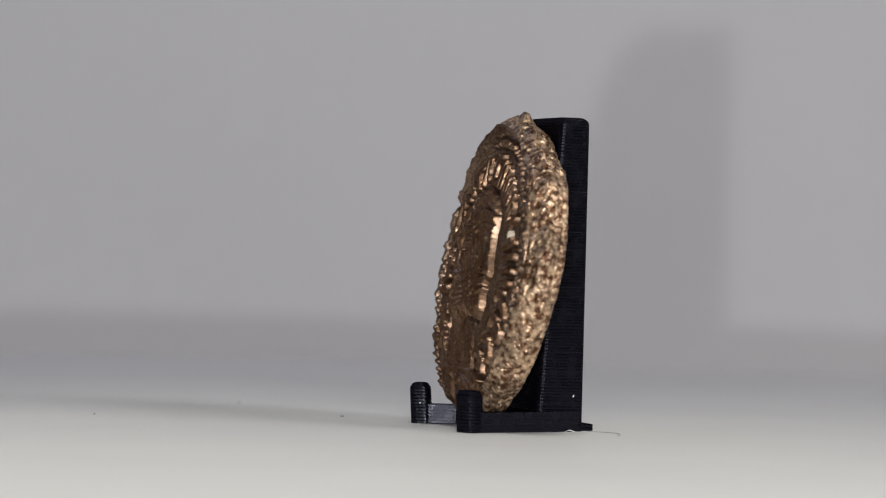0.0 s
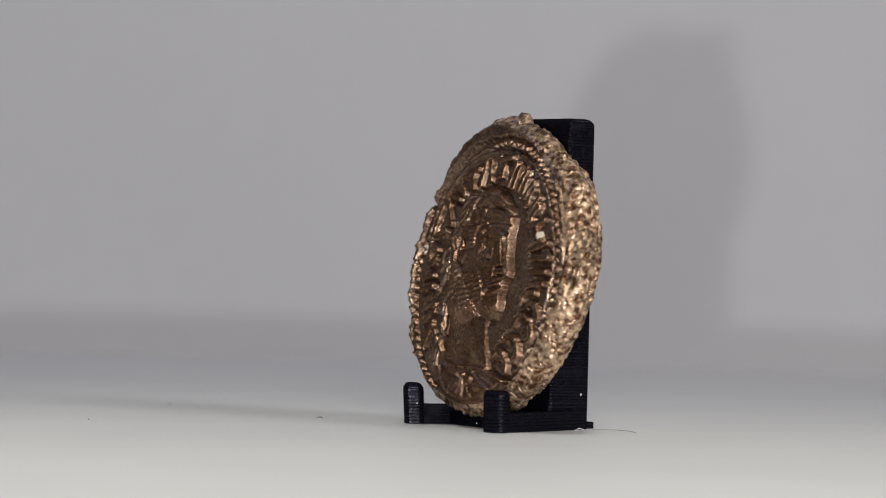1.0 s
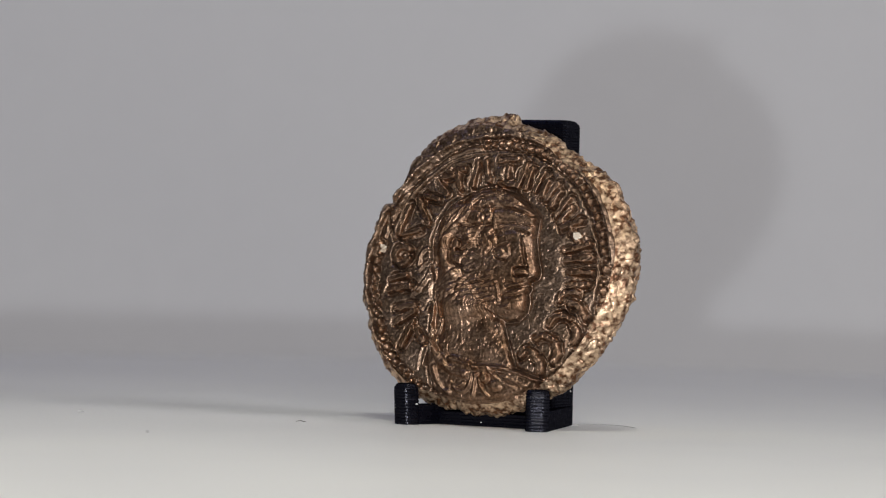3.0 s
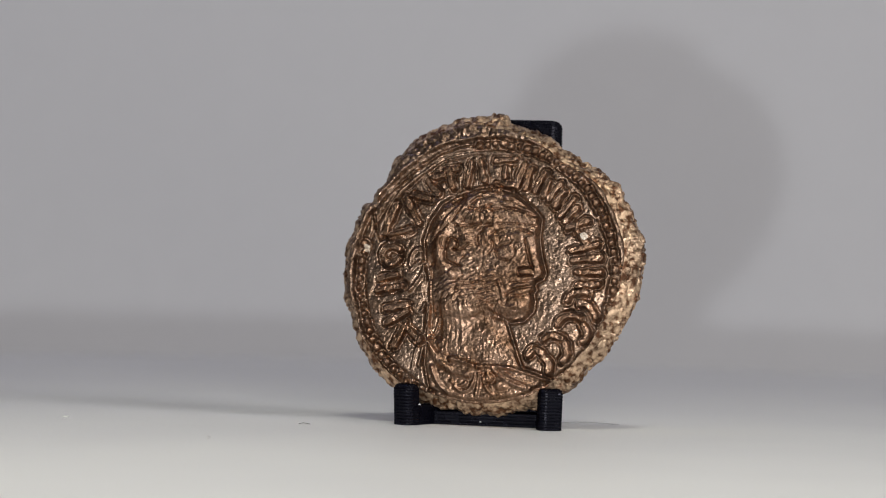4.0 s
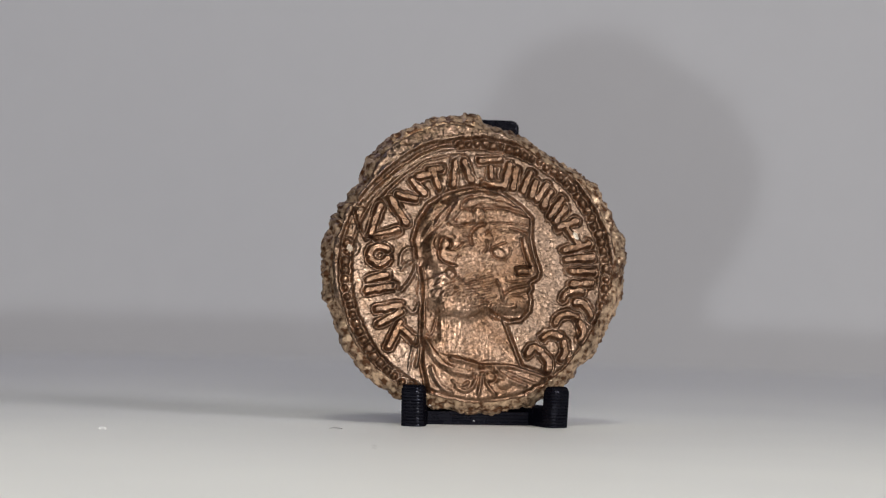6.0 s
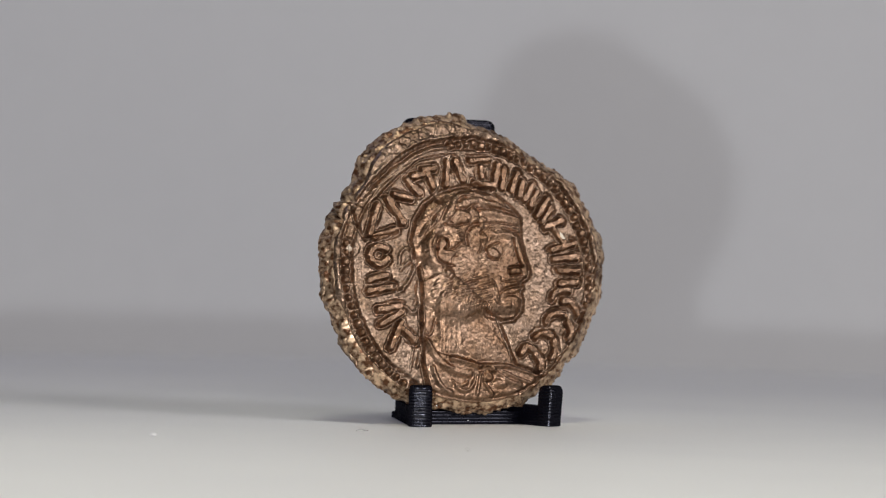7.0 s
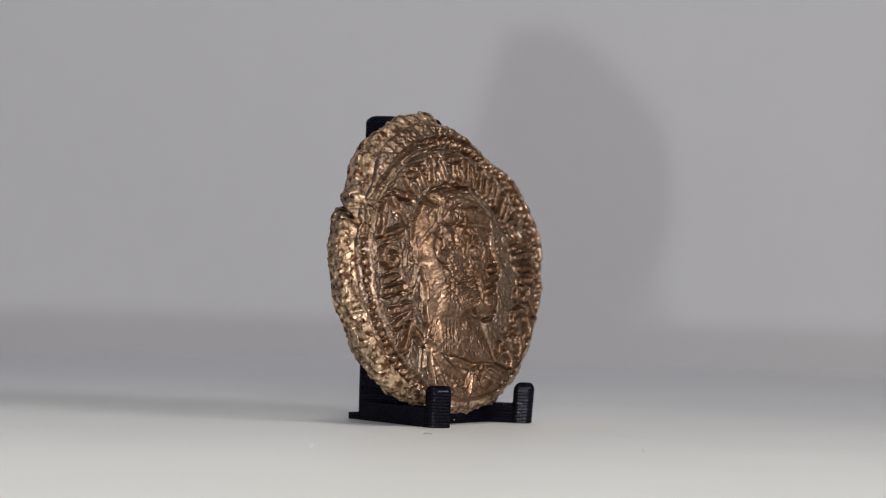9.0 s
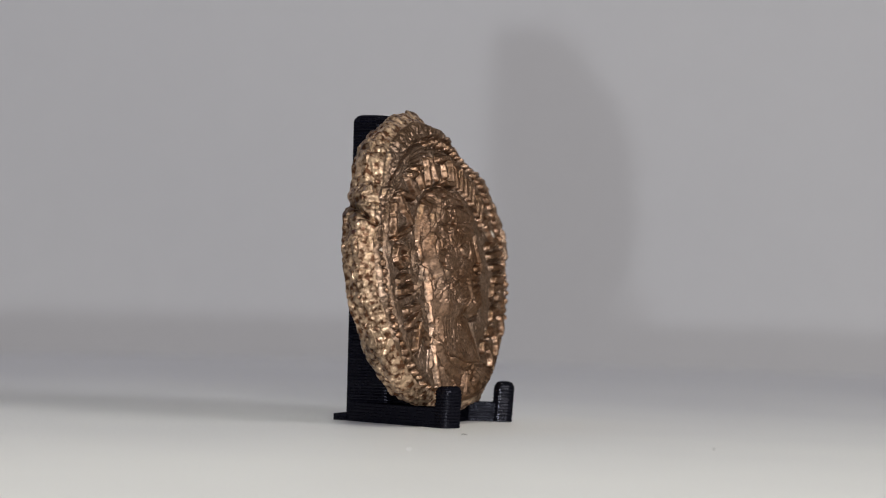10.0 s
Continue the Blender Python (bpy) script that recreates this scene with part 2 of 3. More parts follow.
class Relief:
    def __init__(self, u, v):
        self.u, self.v, self.h, self.gain = u, v, np.zeros_like(u), 1.0

    def distance(self, points):
        """Distance to a curve through two or three points (a quadratic bow for three)."""
        p = [np.array(face_xy(*a)) for a in points]
        if len(p) == 2:
            p = [p[0], (p[0] + p[1]) / 2, p[1]]
        best = np.full_like(self.u, 1e9)
        mid = 2 * p[1] - 0.5 * (p[0] + p[2])
        last = None
        for t in np.linspace(0, 1, 9):
            q = (1 - t) ** 2 * p[0] + 2 * t * (1 - t) * mid + t * t * p[2]
            if last is not None:
                e = q - last
                s = np.clip(((self.u - last[0]) * e[0] + (self.v - last[1]) * e[1]) / (e @ e + 1e-9), 0, 1)
                best = np.minimum(best, np.hypot(self.u - last[0] - s * e[0], self.v - last[1] - s * e[1]))
            last = q
        return best

    def ridge(self, points, width, height):
        d = self.distance(points)
        height = height * self.gain * (1.6 if height < 0 else 1.0)
        self.h += height * np.exp(-(d / width) ** 2)
        if height > 2:
            self.h -= 0.25 * height * np.exp(-((d - 1.9 * width) / (0.8 * width)) ** 2)

    def oval(self, x, y, rx, ry, lean=0.0):
        cx, cy = face_xy(x, y)
        c, s = math.cos(radians(lean)), math.sin(radians(lean))
        a, b = self.u - cx, self.v - cy
        return (np.hypot((a * c + b * s) / rx, (b * c - a * s) / ry) - 1) * min(rx, ry)

    def polygon(self, points):
        """Signed distance to a closed outline, negative inside."""
        p = [np.array(face_xy(*q)) for q in points]
        best, inner = np.full_like(self.u, 1e9), np.zeros(self.u.shape, bool)
        for q, w in zip(p, p[1:] + p[:1]):
            e = w - q
            s = np.clip(((self.u - q[0]) * e[0] + (self.v - q[1]) * e[1]) / (e @ e + 1e-9), 0, 1)
            best = np.minimum(best, np.hypot(self.u - q[0] - s * e[0], self.v - q[1] - s * e[1]))
            cross = (q[1] > self.v) != (w[1] > self.v)
            inner ^= cross & (self.u < q[0] + (self.v - q[1]) * e[0] / (e[1] if abs(e[1]) > 1e-6 else 1e-6))
        return np.where(inner, -best, best)

    def bump(self, x, y, rx, ry, height, lean=0.0):
        d = self.oval(x, y, rx, ry, lean)
        height = height * self.gain
        self.h += height * step(d, 0.45 * min(rx, ry)) - 0.4 * abs(height) * np.exp(-((d - 2.5) / 2.2) ** 2)
        return d


# legend, worn down to plain raised bars: each group stands for one sign, each bar runs from end to end, bowed where it has a middle
LEGEND = [
    [((690, 612), (711, 570)), ((713, 580), (736, 602))],
    [((672, 547), (712, 541)), ((674, 572), (712, 552))],
    [((655, 513), (700, 507)), ((657, 494), (690, 487))],
    [((662, 449), (674, 437), (692, 440)), ((664, 458), (678, 467), (693, 458))],
    [((684, 362), (664, 412)), ((676, 418), (712, 408))],
    [((703, 351), (727, 394)), ((716, 344), (746, 352))],
    [((742, 320), (762, 343)), ((752, 313), (772, 309))],
    [((774, 300), (794, 297)), ((780, 304), (789, 333))],
    [((820, 286), (815, 328)), ((836, 286), (848, 320))],
    [((866, 284), (902, 282)), ((868, 326), (902, 328)), ((884, 296), (884, 314))],
    [((918, 292), (908, 330)), ((930, 300), (922, 334))],
    [((956, 306), (940, 338)), ((964, 322), (956, 346))],
    [((984, 328), (966, 352)), ((990, 340), (978, 364))],
    [((1012, 352), (988, 382)), ((1016, 368), (998, 392))],
    [((1002, 404), (1036, 392)), ((1018, 406), (1036, 432))],
    [((1012, 444), (1056, 432)), ((1014, 461), (1062, 456))],
    [((1020, 482), (1062, 482)), ((1022, 504), (1060, 502))],
    [((1006, 530), (1016, 518), (1040, 517)), ((1030, 536), (1046, 542), (1056, 560))],
    [((990, 572), (1006, 558), (1030, 562)), ((1036, 572), (1041, 588), (1034, 602))],
    [((966, 600), (980, 592), (998, 598)), ((1004, 606), (1007, 622), (1000, 636))],
    [((940, 626), (950, 616), (962, 622)), ((966, 630), (976, 642), (973, 656))],
]


def bead_angles():
    return [a for a in (3.9 * k for k in range(92)) if not 100 < a < 168 and not 252 < a < 292]


def face_relief(u, v):
    """Height of the obverse and a label for each place: 0 field, 1 portrait, 10.. letters, 100.. beads."""
    rl = Relief(u, v)
    label = np.zeros(u.shape, np.int64)
    r, phi = np.hypot(u, v), np.degrees(np.arctan2(v, u))
    rng = random.Random(4)
    # border: worn raised band with a step inside
    ring = 236 - 16 * np.sin(np.radians(phi)) + 2.5 * clouds(u, v, 0 * u, 40, 3)
    rl.h += 9.0 * step(ring + 11 - r, 4) - 6.0 * np.exp(-((r - ring + 9) / 3.0) ** 2) - 5.0 * np.exp(-((r - ring - 10) / 3.5) ** 2)
    # bust, neck and head, each swelling higher than the last
    bust = rl.polygon([(752, 596), (772, 622), (806, 634), (850, 646), (906, 647), (972, 668), (950, 700), (900, 722), (820, 722), (762, 700), (750, 640)])
    bust = np.maximum(bust, r - 252)
    neck = rl.polygon([(752, 500), (800, 480), (868, 540), (890, 562), (904, 602), (922, 650), (850, 664), (790, 650), (752, 606)])
    head = rl.polygon([(746, 462), (742, 425), (752, 392), (772, 364), (806, 344), (842, 335), (872, 333), (908, 350), (936, 372), (950, 388), (948, 412),
                       (947, 424), (952, 452), (961, 482), (958, 491), (946, 497), (942, 504), (945, 512), (940, 520), (943, 532), (940, 550),
                       (926, 564), (905, 567), (882, 556), (866, 550), (830, 566), (780, 560), (756, 530), (754, 490)])
    for d, up, swell, width in ((bust, 6, 4, 14), (neck, 4, 5, 24), (head, 10, 6, 9)):
        rl.h += step(d, 3.0 + 16.0 * step(neck + 10, 8) * (d is head)) * up + swell * (1 - np.exp(np.minimum(d, 0) / width))
    whole = np.minimum(np.minimum(bust, neck), head)
    inside = step(whole, 4)
    rl.h -= 9.0 * np.exp(-((whole - 4.5) / 3.4) ** 2)
    label[whole < 1.0] = 1
    # the back of the skull falls away steeply behind the hair
    rl.h -= 9 * step(rl.distance([(750, 462), (752, 376), (800, 350)]) - 13, 10) * inside
    rl.h -= 9 * step(rl.distance([(800, 352), (846, 334), (884, 342)]) - 8, 7) * inside
    rl.h -= 8 * step(rl.distance([(758, 470), (766, 520), (768, 590)]) - 13, 9) * inside
    # shade under beard and jaw
    rl.h -= 4 * np.exp(-(rl.distance([(838, 572), (870, 566), (900, 588)]) / 13) ** 2) * inside
    # chin underside
    rl.h -= 9 * step(rl.distance([(876, 556), (905, 562), (936, 556)]) - 6, 6) * inside
    # brow, eye, nose, mouth, cheek
    rl.gain = 0.42
    rl.ridge([(868, 416), (898, 404), (942, 417)], 2.3, -7)
    rl.ridge([(872, 425), (905, 418), (936, 424)], 5.0, 5)
    rl.ridge([(842, 436), (843, 412), (866, 399)], 3.2, -8)
    rl.bump(864, 420, 11, 18, 6, 40)
    rl.ridge([(862, 450), (870, 440), (868, 430)], 2.6, -6)
    rl.bump(890, 452, 12, 8, 7, -35)
    rl.ridge([(876, 438), (880, 456), (897, 462)], 2.0, -8)
    rl.ridge([(873, 446), (886, 438), (902, 433)], 2.0, -6)
    rl.ridge([(908, 440), (910, 452), (900, 462)], 2.2, -4)
    rl.ridge([(930, 426), (935, 452), (943, 476)], 2.0, -11)
    rl.ridge([(936, 424), (943, 452), (951, 482)], 3.4, 8)
    rl.ridge([(920, 477), (932, 475), (946, 474)], 2.0, -10)
    rl.ridge([(919, 478), (918, 485), (921, 490)], 2.0, -9)
    rl.ridge([(921, 491), (932, 490), (944, 490)], 2.0, -9)
    rl.bump(931, 483, 11, 4.5, 7)
    rl.ridge([(902, 500), (924, 502), (942, 496)], 2.4, -5)
    rl.ridge([(898, 522), (918, 512), (940, 508)], 2.4, -7)
    rl.bump(924, 506, 13, 4.5, 6, 14)
    rl.bump(922, 518, 14, 4.5, 6, 10)
    rl.bump(918, 538, 17, 10, 6)
    rl.ridge([(884, 500), (890, 516), (894, 536)], 2.6, 8)
    rl.ridge([(886, 540), (900, 546), (914, 544)], 3.4, 8)
    # band round the head, and hair over it
    rl.gain = 0.45
    rl.ridge([(868, 372), (905, 372), (944, 384)], 2.3, -8)
    rl.ridge([(878, 398), (912, 398), (946, 402)], 2.0, -6)
    rl.ridge([(874, 380), (908, 382), (946, 391)], 4.2, 5)
    rl.ridge([(876, 409), (908, 405), (944, 412)], 2.4, 5)
    for x, y, w, l, up, lean in ((814, 376, 22, 7, 10, 55), (832, 386, 17, 12, 9, -10), (846, 362, 19, 7, 8, 12), (872, 358, 17, 6, 7, -8), (900, 364, 16, 5, 7, -10),
                                 (926, 374, 14, 4, 6, -22), (856, 384, 10, 12, 7, 0), (878, 346, 18, 5, 6, -12), (908, 354, 15, 4.5, 5, -28), (870, 392, 12, 6, 5, 0),
                                 (790, 386, 20, 4.5, 8, 52), (776, 398, 20, 4, 7, 55), (764, 408, 18, 3.4, 6, 62), (830, 352, 14, 5, 6, 30), (850, 344, 16, 4, 5, 14)):
        rl.bump(x, y, w, l, up, lean)
    rl.ridge([(824, 372), (832, 356), (846, 350)], 2.0, -7)
    rl.ridge([(846, 374), (858, 366), (868, 376)], 2.0, -6)
    rl.ridge([(800, 400), (822, 402), (848, 398)], 2.0, -7)
    for k in range(6):
        y = 404 + 7 * k
        rl.ridge([(822, y + rng.uniform(-2, 2)), (832, y - 2), (844, y + rng.uniform(-3, 3))], 2.0, rng.uniform(3, 5))
    # ear: a broad curled rim round a hollow
    rl.ridge([(822, 428), (800, 396), (774, 424)], 8.5, 11)
    rl.ridge([(774, 424), (770, 456), (796, 486)], 8.0, 11)
    rl.bump(802, 486, 9, 10, 8, 30)
    rl.ridge([(784, 442), (790, 424), (803, 428)], 2.4, -9)
    rl.ridge([(803, 428), (804, 438), (798, 443)], 2.4, -9)
    rl.ridge([(784, 442), (786, 462), (812, 473)], 2.4, -10)
    rl.ridge([(798, 443), (812, 444), (826, 434)], 2.0, -6)
    rl.ridge([(778, 425), (775, 434), (778, 442)], 2.0, -6)
    rl.ridge([(810, 470), (812, 460), (820, 456)], 2.0, -5)
    rl.gain = 0.34
    # beard: short locks in rows, then a fringe along the jaw
    for row in range(6):
        for col in range(3):
            x, y = 834 + 8 * row + 24 * col - 22 + rng.uniform(-3, 3), 503 + 8.0 * row - 3.5 * col + rng.uniform(-1.5, 1.5)
            if x < 884:
                rl.ridge([(x - 13, y + 3), (x, y - 1), (x + 13, y - 4)], 2.1, rng.uniform(6.0, 8.5))
    for k in range(13):
        x, y = 826 + 5.4 * k, 534 + 1.6 * k
        rl.ridge([(x + 3, y - 8), (x - 1, y), (x + 1, y + 9)], 1.7, rng.uniform(4, 6))
    for k in range(16):
        x, y = 776 + 13 * (k % 4) + rng.uniform(-4, 4), 500 + 9 * (k // 4) + rng.uniform(-3, 3)
        rl.bump(x, y, 6, 3.6, rng.uniform(4, 6), rng.uniform(10, 60))
    for k in range(22):
        x, y = rng.uniform(824, 880), rng.uniform(456, 500)
        rl.bump(x, y, rng.uniform(4, 8), rng.uniform(2.5, 4), rng.uniform(1.5, 3.5), rng.uniform(-20, 30))
    rl.gain = 0.6
    # ties of the wreath behind the neck
    rl.ridge([(744, 466), (734, 492), (716, 513)], 3.4, 9)
    rl.ridge([(718, 514), (706, 516), (704, 504)], 4.0, 9)
    rl.ridge([(742, 470), (748, 510), (746, 538)], 3.0, 9)
    rl.ridge([(746, 538), (736, 553), (722, 543)], 3.6, 9)
    rl.ridge([(740, 462), (726, 468), (716, 478)], 3.2, 7)
    rl.ridge([(738, 440), (720, 446), (714, 470)], 3.0, 7)
    rl.ridge([(753, 476), (755, 525), (753, 575)], 2.6, 8)
    rl.ridge([(752, 574), (746, 612), (737, 646)], 3.0, 9)
    rl.ridge([(754, 578), (764, 592), (774, 566)], 2.2, 6)
    rl.ridge([(740, 596), (730, 622), (724, 654)], 2.2, 4)
    # cords of the neck
    rl.gain = 0.2
    for x in (780, 788, 797, 806, 815):
        rl.ridge([(x, 540), (x + 3, 580), (x + 1 + rng.uniform(-2, 4), 622)], 2.4, rng.uniform(3, 5.5))
    rl.ridge([(898, 604), (912, 622), (922, 642)], 2.2, -6)
    rl.ridge([(886, 612), (898, 626), (910, 640)], 2.0, -4)
    # drapery
    rl.gain = 0.5
    rl.ridge([(757, 604), (784, 646), (832, 663)], 5.0, 13)
    rl.ridge([(764, 650), (776, 678), (796, 693)], 3.8, 10)
    rl.ridge([(800, 634), (828, 640), (850, 649)], 4.6, 12)
    rl.ridge([(850, 649), (905, 650), (968, 668)], 3.4, 10)
    rl.ridge([(878, 654), (902, 672), (930, 684)], 3.4, 9)
    rl.ridge([(892, 656), (916, 668), (950, 680)], 2.6, 7)
    rl.ridge([(852, 662), (850, 678), (846, 698)], 2.8, 9)
    rl.ridge([(856, 662), (862, 680), (876, 698)], 2.8, 9)
    rl.ridge([(806, 684), (830, 690), (844, 664)], 2.8, 8)
    rl.ridge([(800, 674), (814, 682), (828, 676)], 2.4, 6)
    rl.bump(868, 668, 9, 8, 11)
    rl.bump(892, 680, 12, 8, 5)
    rl.gain = 1.0
    # legend
    glyph_far = np.full_like(u, 1e9)
    for n, bars in enumerate(LEGEND):
        near = np.full_like(u, 1e9)
        for bar in bars:
            near = np.minimum(near, rl.distance(bar) - 5.2)
        near = near + 1.8 * clouds(u, v, 0 * u, 11, 20 + n) + 0.8 * clouds(u, v, 0 * u, 5, 60 + n)
        label[(near < 1.5) & (label == 0)] = 10 + n
        glyph_far = np.minimum(glyph_far, near)
    free = (label != 1)
    rl.h += free * (7.5 * step(glyph_far, 1.7) - 6.5 * np.exp(-((glyph_far - 4.0) / 2.5) ** 2) * (1 + 0.8 * clouds(u, v, 0 * u, 16, 44)))
    # border beads
    far = np.full_like(u, 1e9)
    for n, a in enumerate(bead_angles()):
        rad = 236 - 16 * math.sin(radians(a)) + rng.uniform(-2.5, 2.5)
        b = np.hypot(u - rad * math.cos(radians(a)), v - rad * math.sin(radians(a))) - rng.uniform(4.5, 7.5)
        label[(b < 0.5) & (label == 0)] = 100 + n
        far = np.minimum(far, b)
    rl.h += 7.0 * np.sqrt(np.clip(-far / 6.0, 0, 1)) - 6.0 * np.exp(-((far - 3.0) / 2.6) ** 2)
    # double ridge where the border is off-centre, the white-filled pit and the edge crack
    for shift, up in ((-6, 7), (14, 7)):
        e = r - (231 - 14 * np.sin(np.radians(phi)) + shift + 4 * clouds(u, v, 0 * u, 30, 8))
        arc = step(np.abs(phi - 122) - 26, 8)
        rl.h += arc * (up * np.exp(-(e / 5.0) ** 2) - 6 * np.exp(-((e + 9) / 2.6) ** 2))
    rl.ridge([(636, 362), (642, 392), (656, 424)], 3.2, -6)
    rl.ridge([(656, 421), (690, 418), (715, 412)], 2.6, -5)
    rl.bump(628, 437, 13, 13, -6)
    chip = np.minimum(rl.oval(628, 437, 6, 7), rl.oval(1033, 419, 6, 8, 30))
    rl.h += 2.5 * step(chip, 3)
    label[chip < 0] = 200
    rl.h *= 0.84
    # wear and corrosion
    rl.h += 0.9 * clouds(u, v, 0 * u, 38, 1) + 0.6 * clouds(u, v, 0 * u, 13, 2) + 0.5 * clouds(u, v, 0 * u, 6, 5) + 0.4 * clouds(u, v, 0 * u, 3, 6)
    rl.h -= 3.0 * np.clip(clouds(u, v, 0 * u, 4, 32) - 0.55, 0, 1)
    rl.h -= 3.0 * np.clip(clouds(u, v, 0 * u, 7, 31) - 0.6, 0, 1)
    worn = np.clip(step(ring + 2 - r, 14) + 0.8 * step(np.abs(phi - 143) - 14, 10) * step(200 - r, 20), 0, 1)
    rl.h += worn * (2.6 * clouds(u, v, 0 * u, 11, 9) + 2.0 * clouds(u, v, 0 * u, 6, 10) - 4.0 * np.clip(clouds(u, v, 0 * u, 9, 33) - 0.3, 0, 1))
    return rl.h, label


def build_coin():
    root = new("coin")
    tagged(root, "thick worn brown bronze coin with raised portrait and lettering", "coin")
    count = 1300
    phi = np.arange(count) * TAU / count
    deg = np.degrees(phi)

    def near(a, w):
        e = (deg - a + 180) % 360 - 180
        return np.exp(-(e / w) ** 2)

    c, s = np.cos(phi), np.sin(phi)
    edge = COIN_R + 4.5 + 6 * near(8, 16) - 8 * near(312, 16) - 23 * near(58, 22) - 4 * near(87, 9) + 5 * near(110, 16) + 9 * near(43, 7) - 15 * near(147, 9) - 11 * near(153.5, 1.6)
    edge += 5 * near(222, 26) - 10 * near(252, 16) - 10 * near(276, 14) - 8 * near(333, 16)
    edge += 2.2 * clouds(c * 270, s * 270, 0 * c, 46, 11) + 2.2 * clouds(c * 270, s * 270, 0 * c, 20, 12) + 0.9 * clouds(c * 270, s * 270, 0 * c, 10, 13)
    edge += 4.0 * near(175, 55) * clouds(c * 270, s * 270, 0 * c, 34, 14)
    rows = []                                            # (share of the radius, depth below the face, kind)
    rows += [(f, 0.0, 0) for f in np.linspace(0.004, 0.945, 205)]
    for k in range(1, 13):
        w = k / 12 * math.pi / 2
        rows.append((0.945 + 0.055 * math.sin(w), 13 * (1 - math.cos(w)), 1 if k > 4 else 0))
    for k in range(1, 47):
        f = k / 46
        rows.append((1.0 + 0.012 * math.sin(math.pi * min(1, 1.6 * f)) - 0.05 * f ** 3, 13 + (COIN_T - 25) * f, 1))
    last = rows[-1][0]
    for k in range(1, 9):
        w = k / 8 * math.pi / 2
        rows.append((last - 0.05 * (1 - math.cos(w)), COIN_T - 12 + 12 * math.sin(w), 1))
    last = rows[-1][0]
    rows += [(last * f, COIN_T, 2) for f in np.linspace(0.97, 0.01, 30)]
    share, deep, kind = (np.array(a) for a in zip(*rows))
    # the face is cut back at one side, where the widest girth lies deeper
    bevel = 0.045 + 0.040 * np.maximum(near(-4, 62), 0.8 * near(40, 40))
    girth = np.clip(1 - deep / 50, 0, 1) ** 1.4
    rad = share[:, None] * edge[None, :] * (1 - bevel[None, :] * girth[:, None])
    rad = rad * (1 + (0.036 * near(4, 55) + 0.012 * near(200, 36) + 0.02 * near(138, 18))[None, :] * np.clip((deep - 30) / 50, 0, 1)[:, None])
    u, v, z = rad * c, rad * s, np.repeat(-deep[:, None], count, 1)
    label = np.zeros(u.shape, np.int64)
    top = kind == 0
    h, lab = face_relief(u[top], v[top])
    z[top] += h
    z -= 13 * np.minimum(share, 1)[:, None] ** 3 * np.clip(1 - deep / 60, 0, 1)[:, None]
    label[top] = lab
    # hammered, corroded edge: grains pushed in and out along the radius
    side = kind == 1
    x3, y3, z3 = u[side], v[side], z[side]
    grain = 3.6 * clouds(x3, y3, z3, 24, 15) + 3.2 * clouds(x3, y3, z3, 10.5, 16) + 1.9 * clouds(x3, y3, z3, 5.5, 17) + 0.7 * clouds(x3, y3, z3, 3, 18)
    grain -= 3.5 * np.clip(np.abs(clouds(x3, y3, z3, 15, 19)) * -6 + 1, 0, 1)
    fade = np.minimum(1, (np.cumsum(side)[side][:, None]) / 6.0)
    line = (np.degrees(np.arctan2(y3, x3)) - (166 + 0.19 * z3) + 180) % 360 - 180
    grain = grain * fade - 16 * np.exp(-(line / 1.1) ** 2)
    arc = np.radians(np.degrees(np.arctan2(y3, x3)) - 90.5) * 262
    grain += 11 * np.sqrt(np.clip(1 - (arc / 19) ** 2 - ((z3 + 40) / 20) ** 2, 0, None))
    lump = np.exp(-(((np.degrees(np.arctan2(y3, x3)) - 33) / 3.0) ** 2 + ((z3 + 35) / 20) ** 2))
    grain += 6 * lump
    u[side] += grain * c
    v[side] += grain * s
    label[side] = 2
    back = kind == 2
    z[back] += 1.5 * clouds(u[back], v[back], 0 * u[back], 30, 21)
    label[back] = 3
    coords = np.stack([u, v, z], 2).reshape(-1, 3) * U
    n = len(rows)
    i, j = np.meshgrid(np.arange(n - 1), np.arange(count), indexing="ij")
    a, b = i * count + j, i * count + (j + 1) % count
    quads = np.stack([a, a + count, b + count, b], 2).reshape(-1, 4)
    flat = label.reshape(-1)
    owner = np.minimum(flat[quads[:, 0]], flat[quads[:, 1]])
    sets = [("field", 0, FIELD, "pale brown worn field"), ("portrait", 1, RELIEF, "plain raised head and bust in relief"),
            ("edge", 2, RIM, "rough golden brown hammered edge"), ("reverse", 3, RIM, "plain brown reverse")]
    sets += [("deposit", 200, PALE, "pale mineral deposit")]
    sets += [("letter", 10 + k, RELIEF, "") for k in range(len(LEGEND))]
    sets += [("bead", 100 + k, RELIEF, "") for k in range(len(bead_angles()))]
    for name, key, mat, words in sets:
        q = quads[owner == key]
        if len(q) < 4:
            continue
        used, inverse = np.unique(q, return_inverse=True)
        me = bpy.data.meshes.new(name)
        me.vertices.add(len(used))
        me.vertices.foreach_set("co", coords[used].ravel())
        me.loops.add(q.size)
        me.loops.foreach_set("vertex_index", inverse.ravel())
        me.polygons.add(len(q))
        me.polygons.foreach_set("loop_start", np.arange(0, q.size, 4))
        me.polygons.foreach_set("loop_total", np.full(len(q), 4))
        me.polygons.foreach_set("use_smooth", np.ones(len(q), bool))
        me.update(calc_edges=True)
        me.materials.append(mat)
        ob = new(name, me)
        ob.parent = root
        tagged(ob, words)
    return root


coin = build_coin()


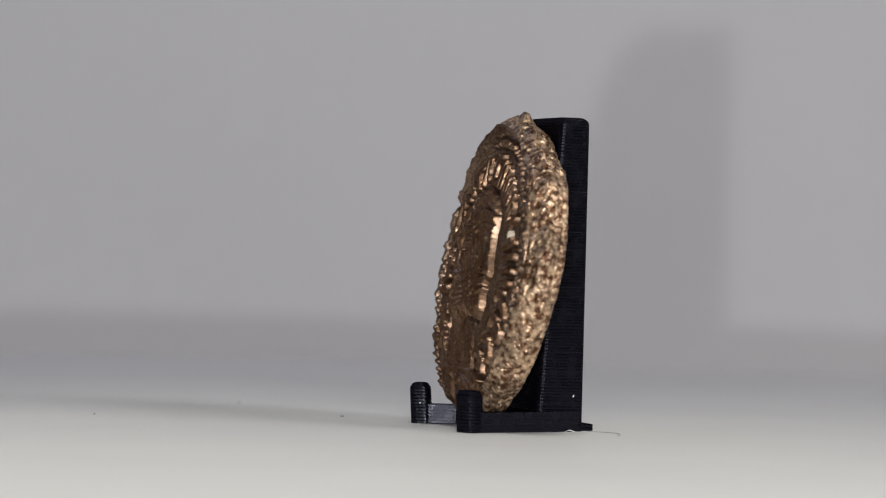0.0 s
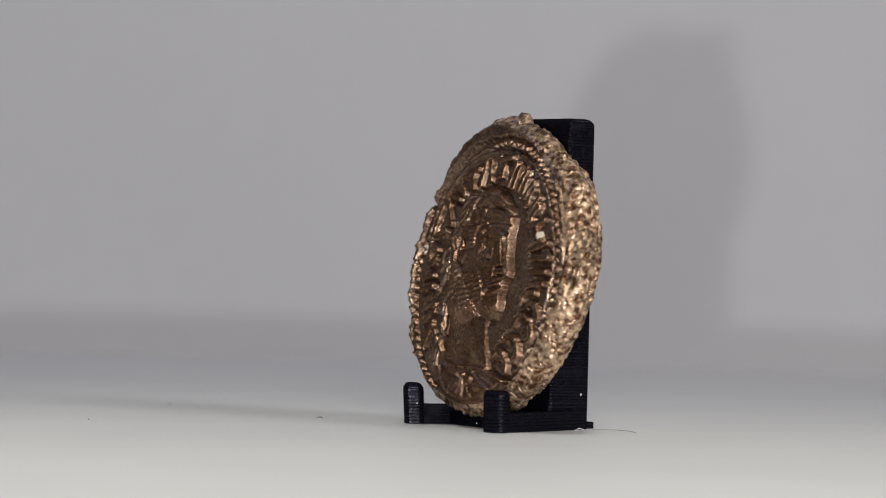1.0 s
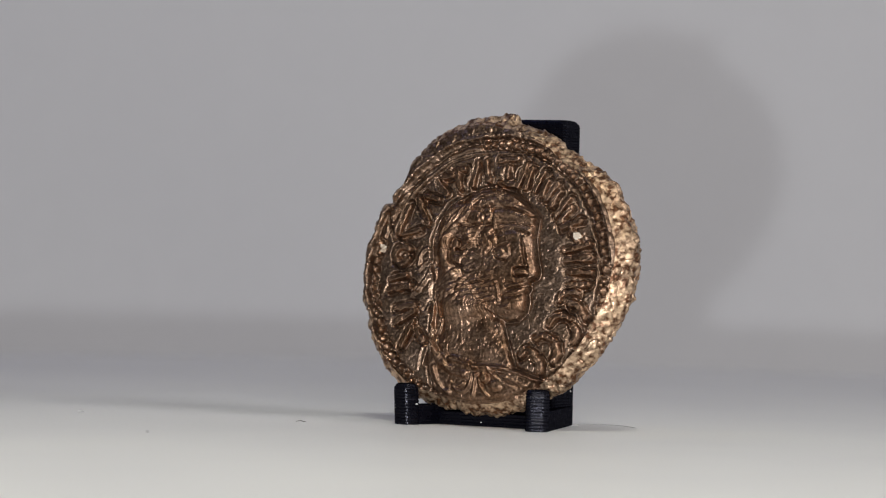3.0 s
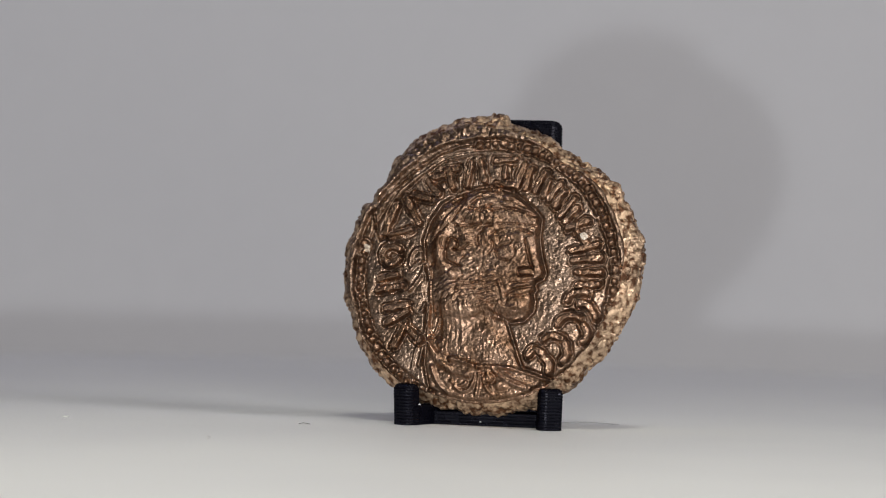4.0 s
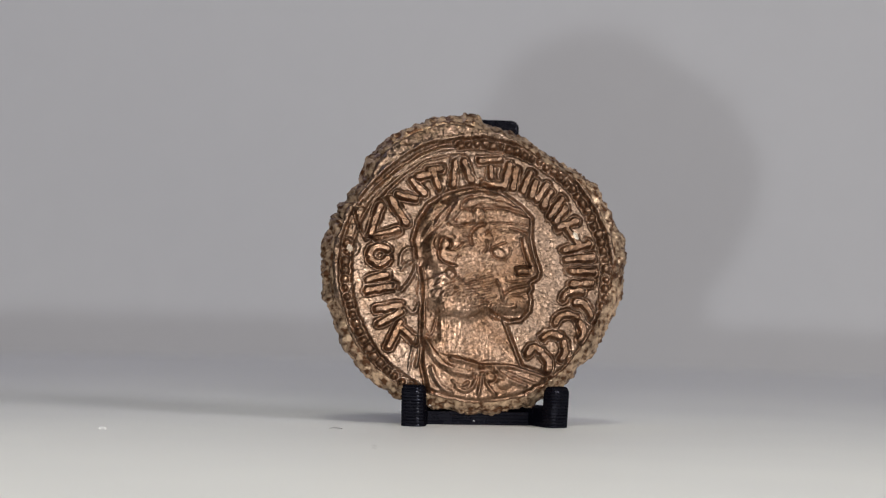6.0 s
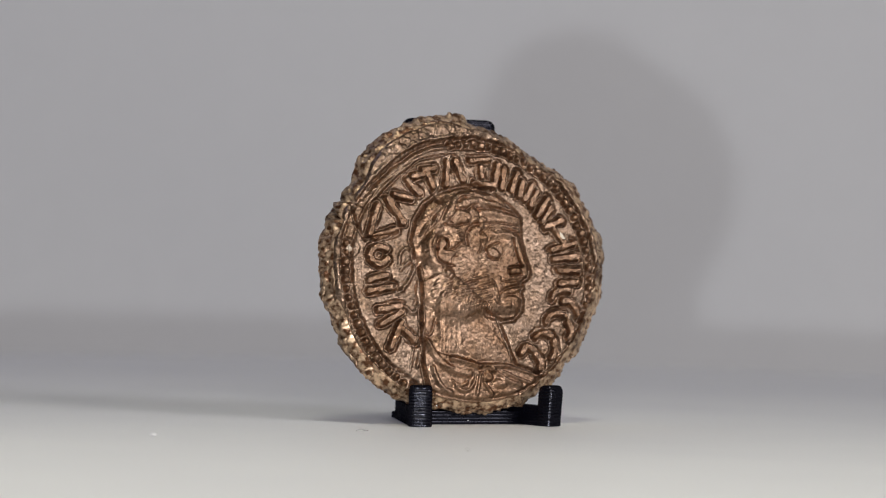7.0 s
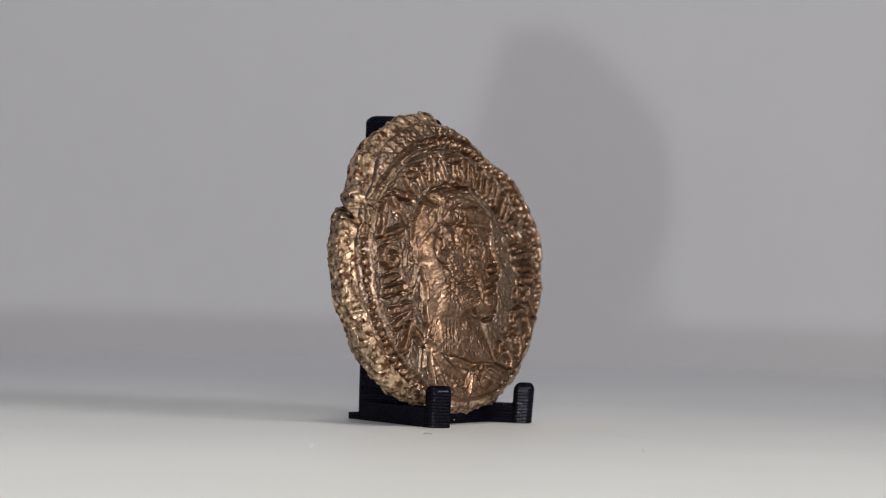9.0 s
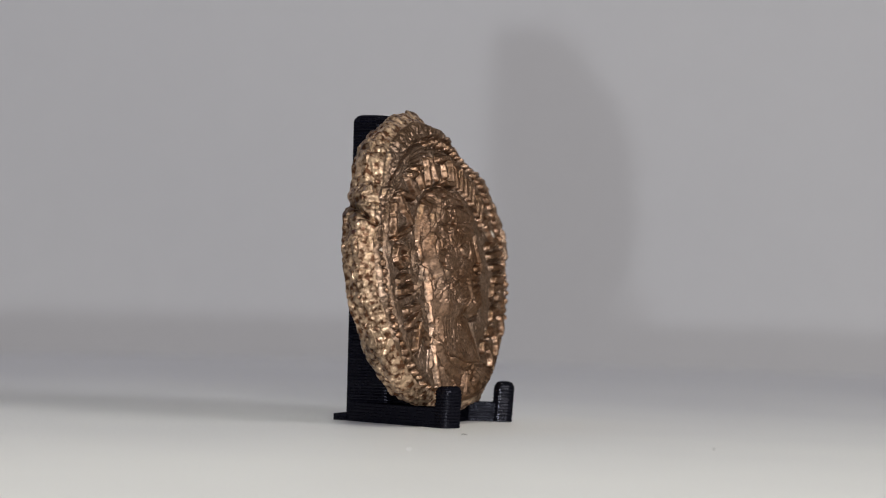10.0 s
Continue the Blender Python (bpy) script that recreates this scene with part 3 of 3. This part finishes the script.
# ---- dust and fibres on the platter ----
def build_fibre(name, points, thick, mat, label):
    """Bent hair-thin fibre through a few points, in units, about its own first point."""
    bm = bmesh.new()
    rings = []
    for k, (x, y, z) in enumerate(points):
        r = thick * (0.6 if k in (0, len(points) - 1) else 1.0)
        rings.append([bm.verts.new(((x + 0.3 * r * math.cos(w)) * U, (y + r * math.cos(w)) * U, (z + r + r * math.sin(w)) * U)) for w in (TAU * n / 6 for n in range(6))])
    for a, b in zip(rings, rings[1:]):
        for k in range(6):
            bm.faces.new((a[k], a[(k + 1) % 6], b[(k + 1) % 6], b[k]))
    bm.faces.new(rings[0][::-1])
    bm.faces.new(rings[-1])
    bmesh.ops.recalc_face_normals(bm, faces=bm.faces)
    ob = part(name, bm, mat)
    return tagged(ob, label, name.replace("_", " "))


dust = [
    (build_fibre("dust_fibre", [(-11, 0, 0), (-3, 2, 1), (5, 1, 0), (11, -2, 0)], 1.0, FIBRE, "short dark dust fibre lying on the white platter"), (-228, -125)),
    (build_fibre("dust_speck", [(-2, 0, 0), (0, 1, 0.5), (2, 0, 0)], 1.1, FIBRE, "tiny dark dust speck lying on the white platter"), (-258, -580)),
    (build_fibre("dust_speck", [(-6, 0, 0), (0, 2, 0.5), (7, -1, 0)], 1.6, PALE_FIBRE, "tiny pale dust speck lying on the white platter"), (-641, -204)),
    (build_fibre("hair", [(-55, -17, 0), (-15, 6, 1), (20, 13, 1), (45, 4, 0), (63, -8, 0)], 0.5, FIBRE, "thin curved grey hair lying beside the stand"), (205, 222)),
    (build_fibre("lint", [(-3, -10, 0), (1, -3, 3), (4, 3, 1), (3, 9, 0)], 0.8, PALE_FIBRE, "pale curled lint lying against the foot of the stand"), (167, 168)),
]

# pale specks caught on the printed layers of the stand: place in the stand's own frame
stand_dust = [
    (build_fibre("dust_speck", [(-2, 0, 0), (0, 1, 1), (1.5, 0, 0)], 1.7, PALE_FIBRE, "tiny white dust speck clinging to the stand's back post"), (95, 175, 60)),
    (build_fibre("dust_speck", [(-1.5, 0, 0), (0, 1, 0.5), (2, 0, 0)], 1.3, PALE_FIBRE, "tiny white dust speck clinging to a hook of the stand"), (-103, -39, 36)),
    (build_fibre("dust_speck", [(-1.5, 0, 0), (0, 0.5, 0.5), (1.5, 0, 0)], 1.1, PALE_FIBRE, "tiny white dust speck clinging to the stand's cross bar"), (-7, 25, 6)),
]


# ---- everything on the platter turns with it ----
def motions():
    times = [0.5 * k for k in range(21)]
    stand_at = pose(0, 0, 0, 0, 0, STAND_TURN) @ pose(MID_X * U, 0, 0)
    coin_at = pose(0, 0, 0, 0, 0, -4.3) @ pose(50 * U, 29 * U, 286.5 * U, 90 - LEAN, 0, 0)
    carried = [(turntable, pose(0, 0, 0)), (stand, stand_at), (coin, coin_at)]
    carried += [(ob, pose(x * U, y * U, 0)) for ob, (x, y) in dust]
    carried += [(ob, stand_at @ pose(x * U, y * U, z * U)) for ob, (x, y, z) in stand_dust]
    for ob, at in carried:
        walk(ob, [(t, pose(0, 0, 0, 0, 0, theta(t)) @ at) for t in times])


motions()
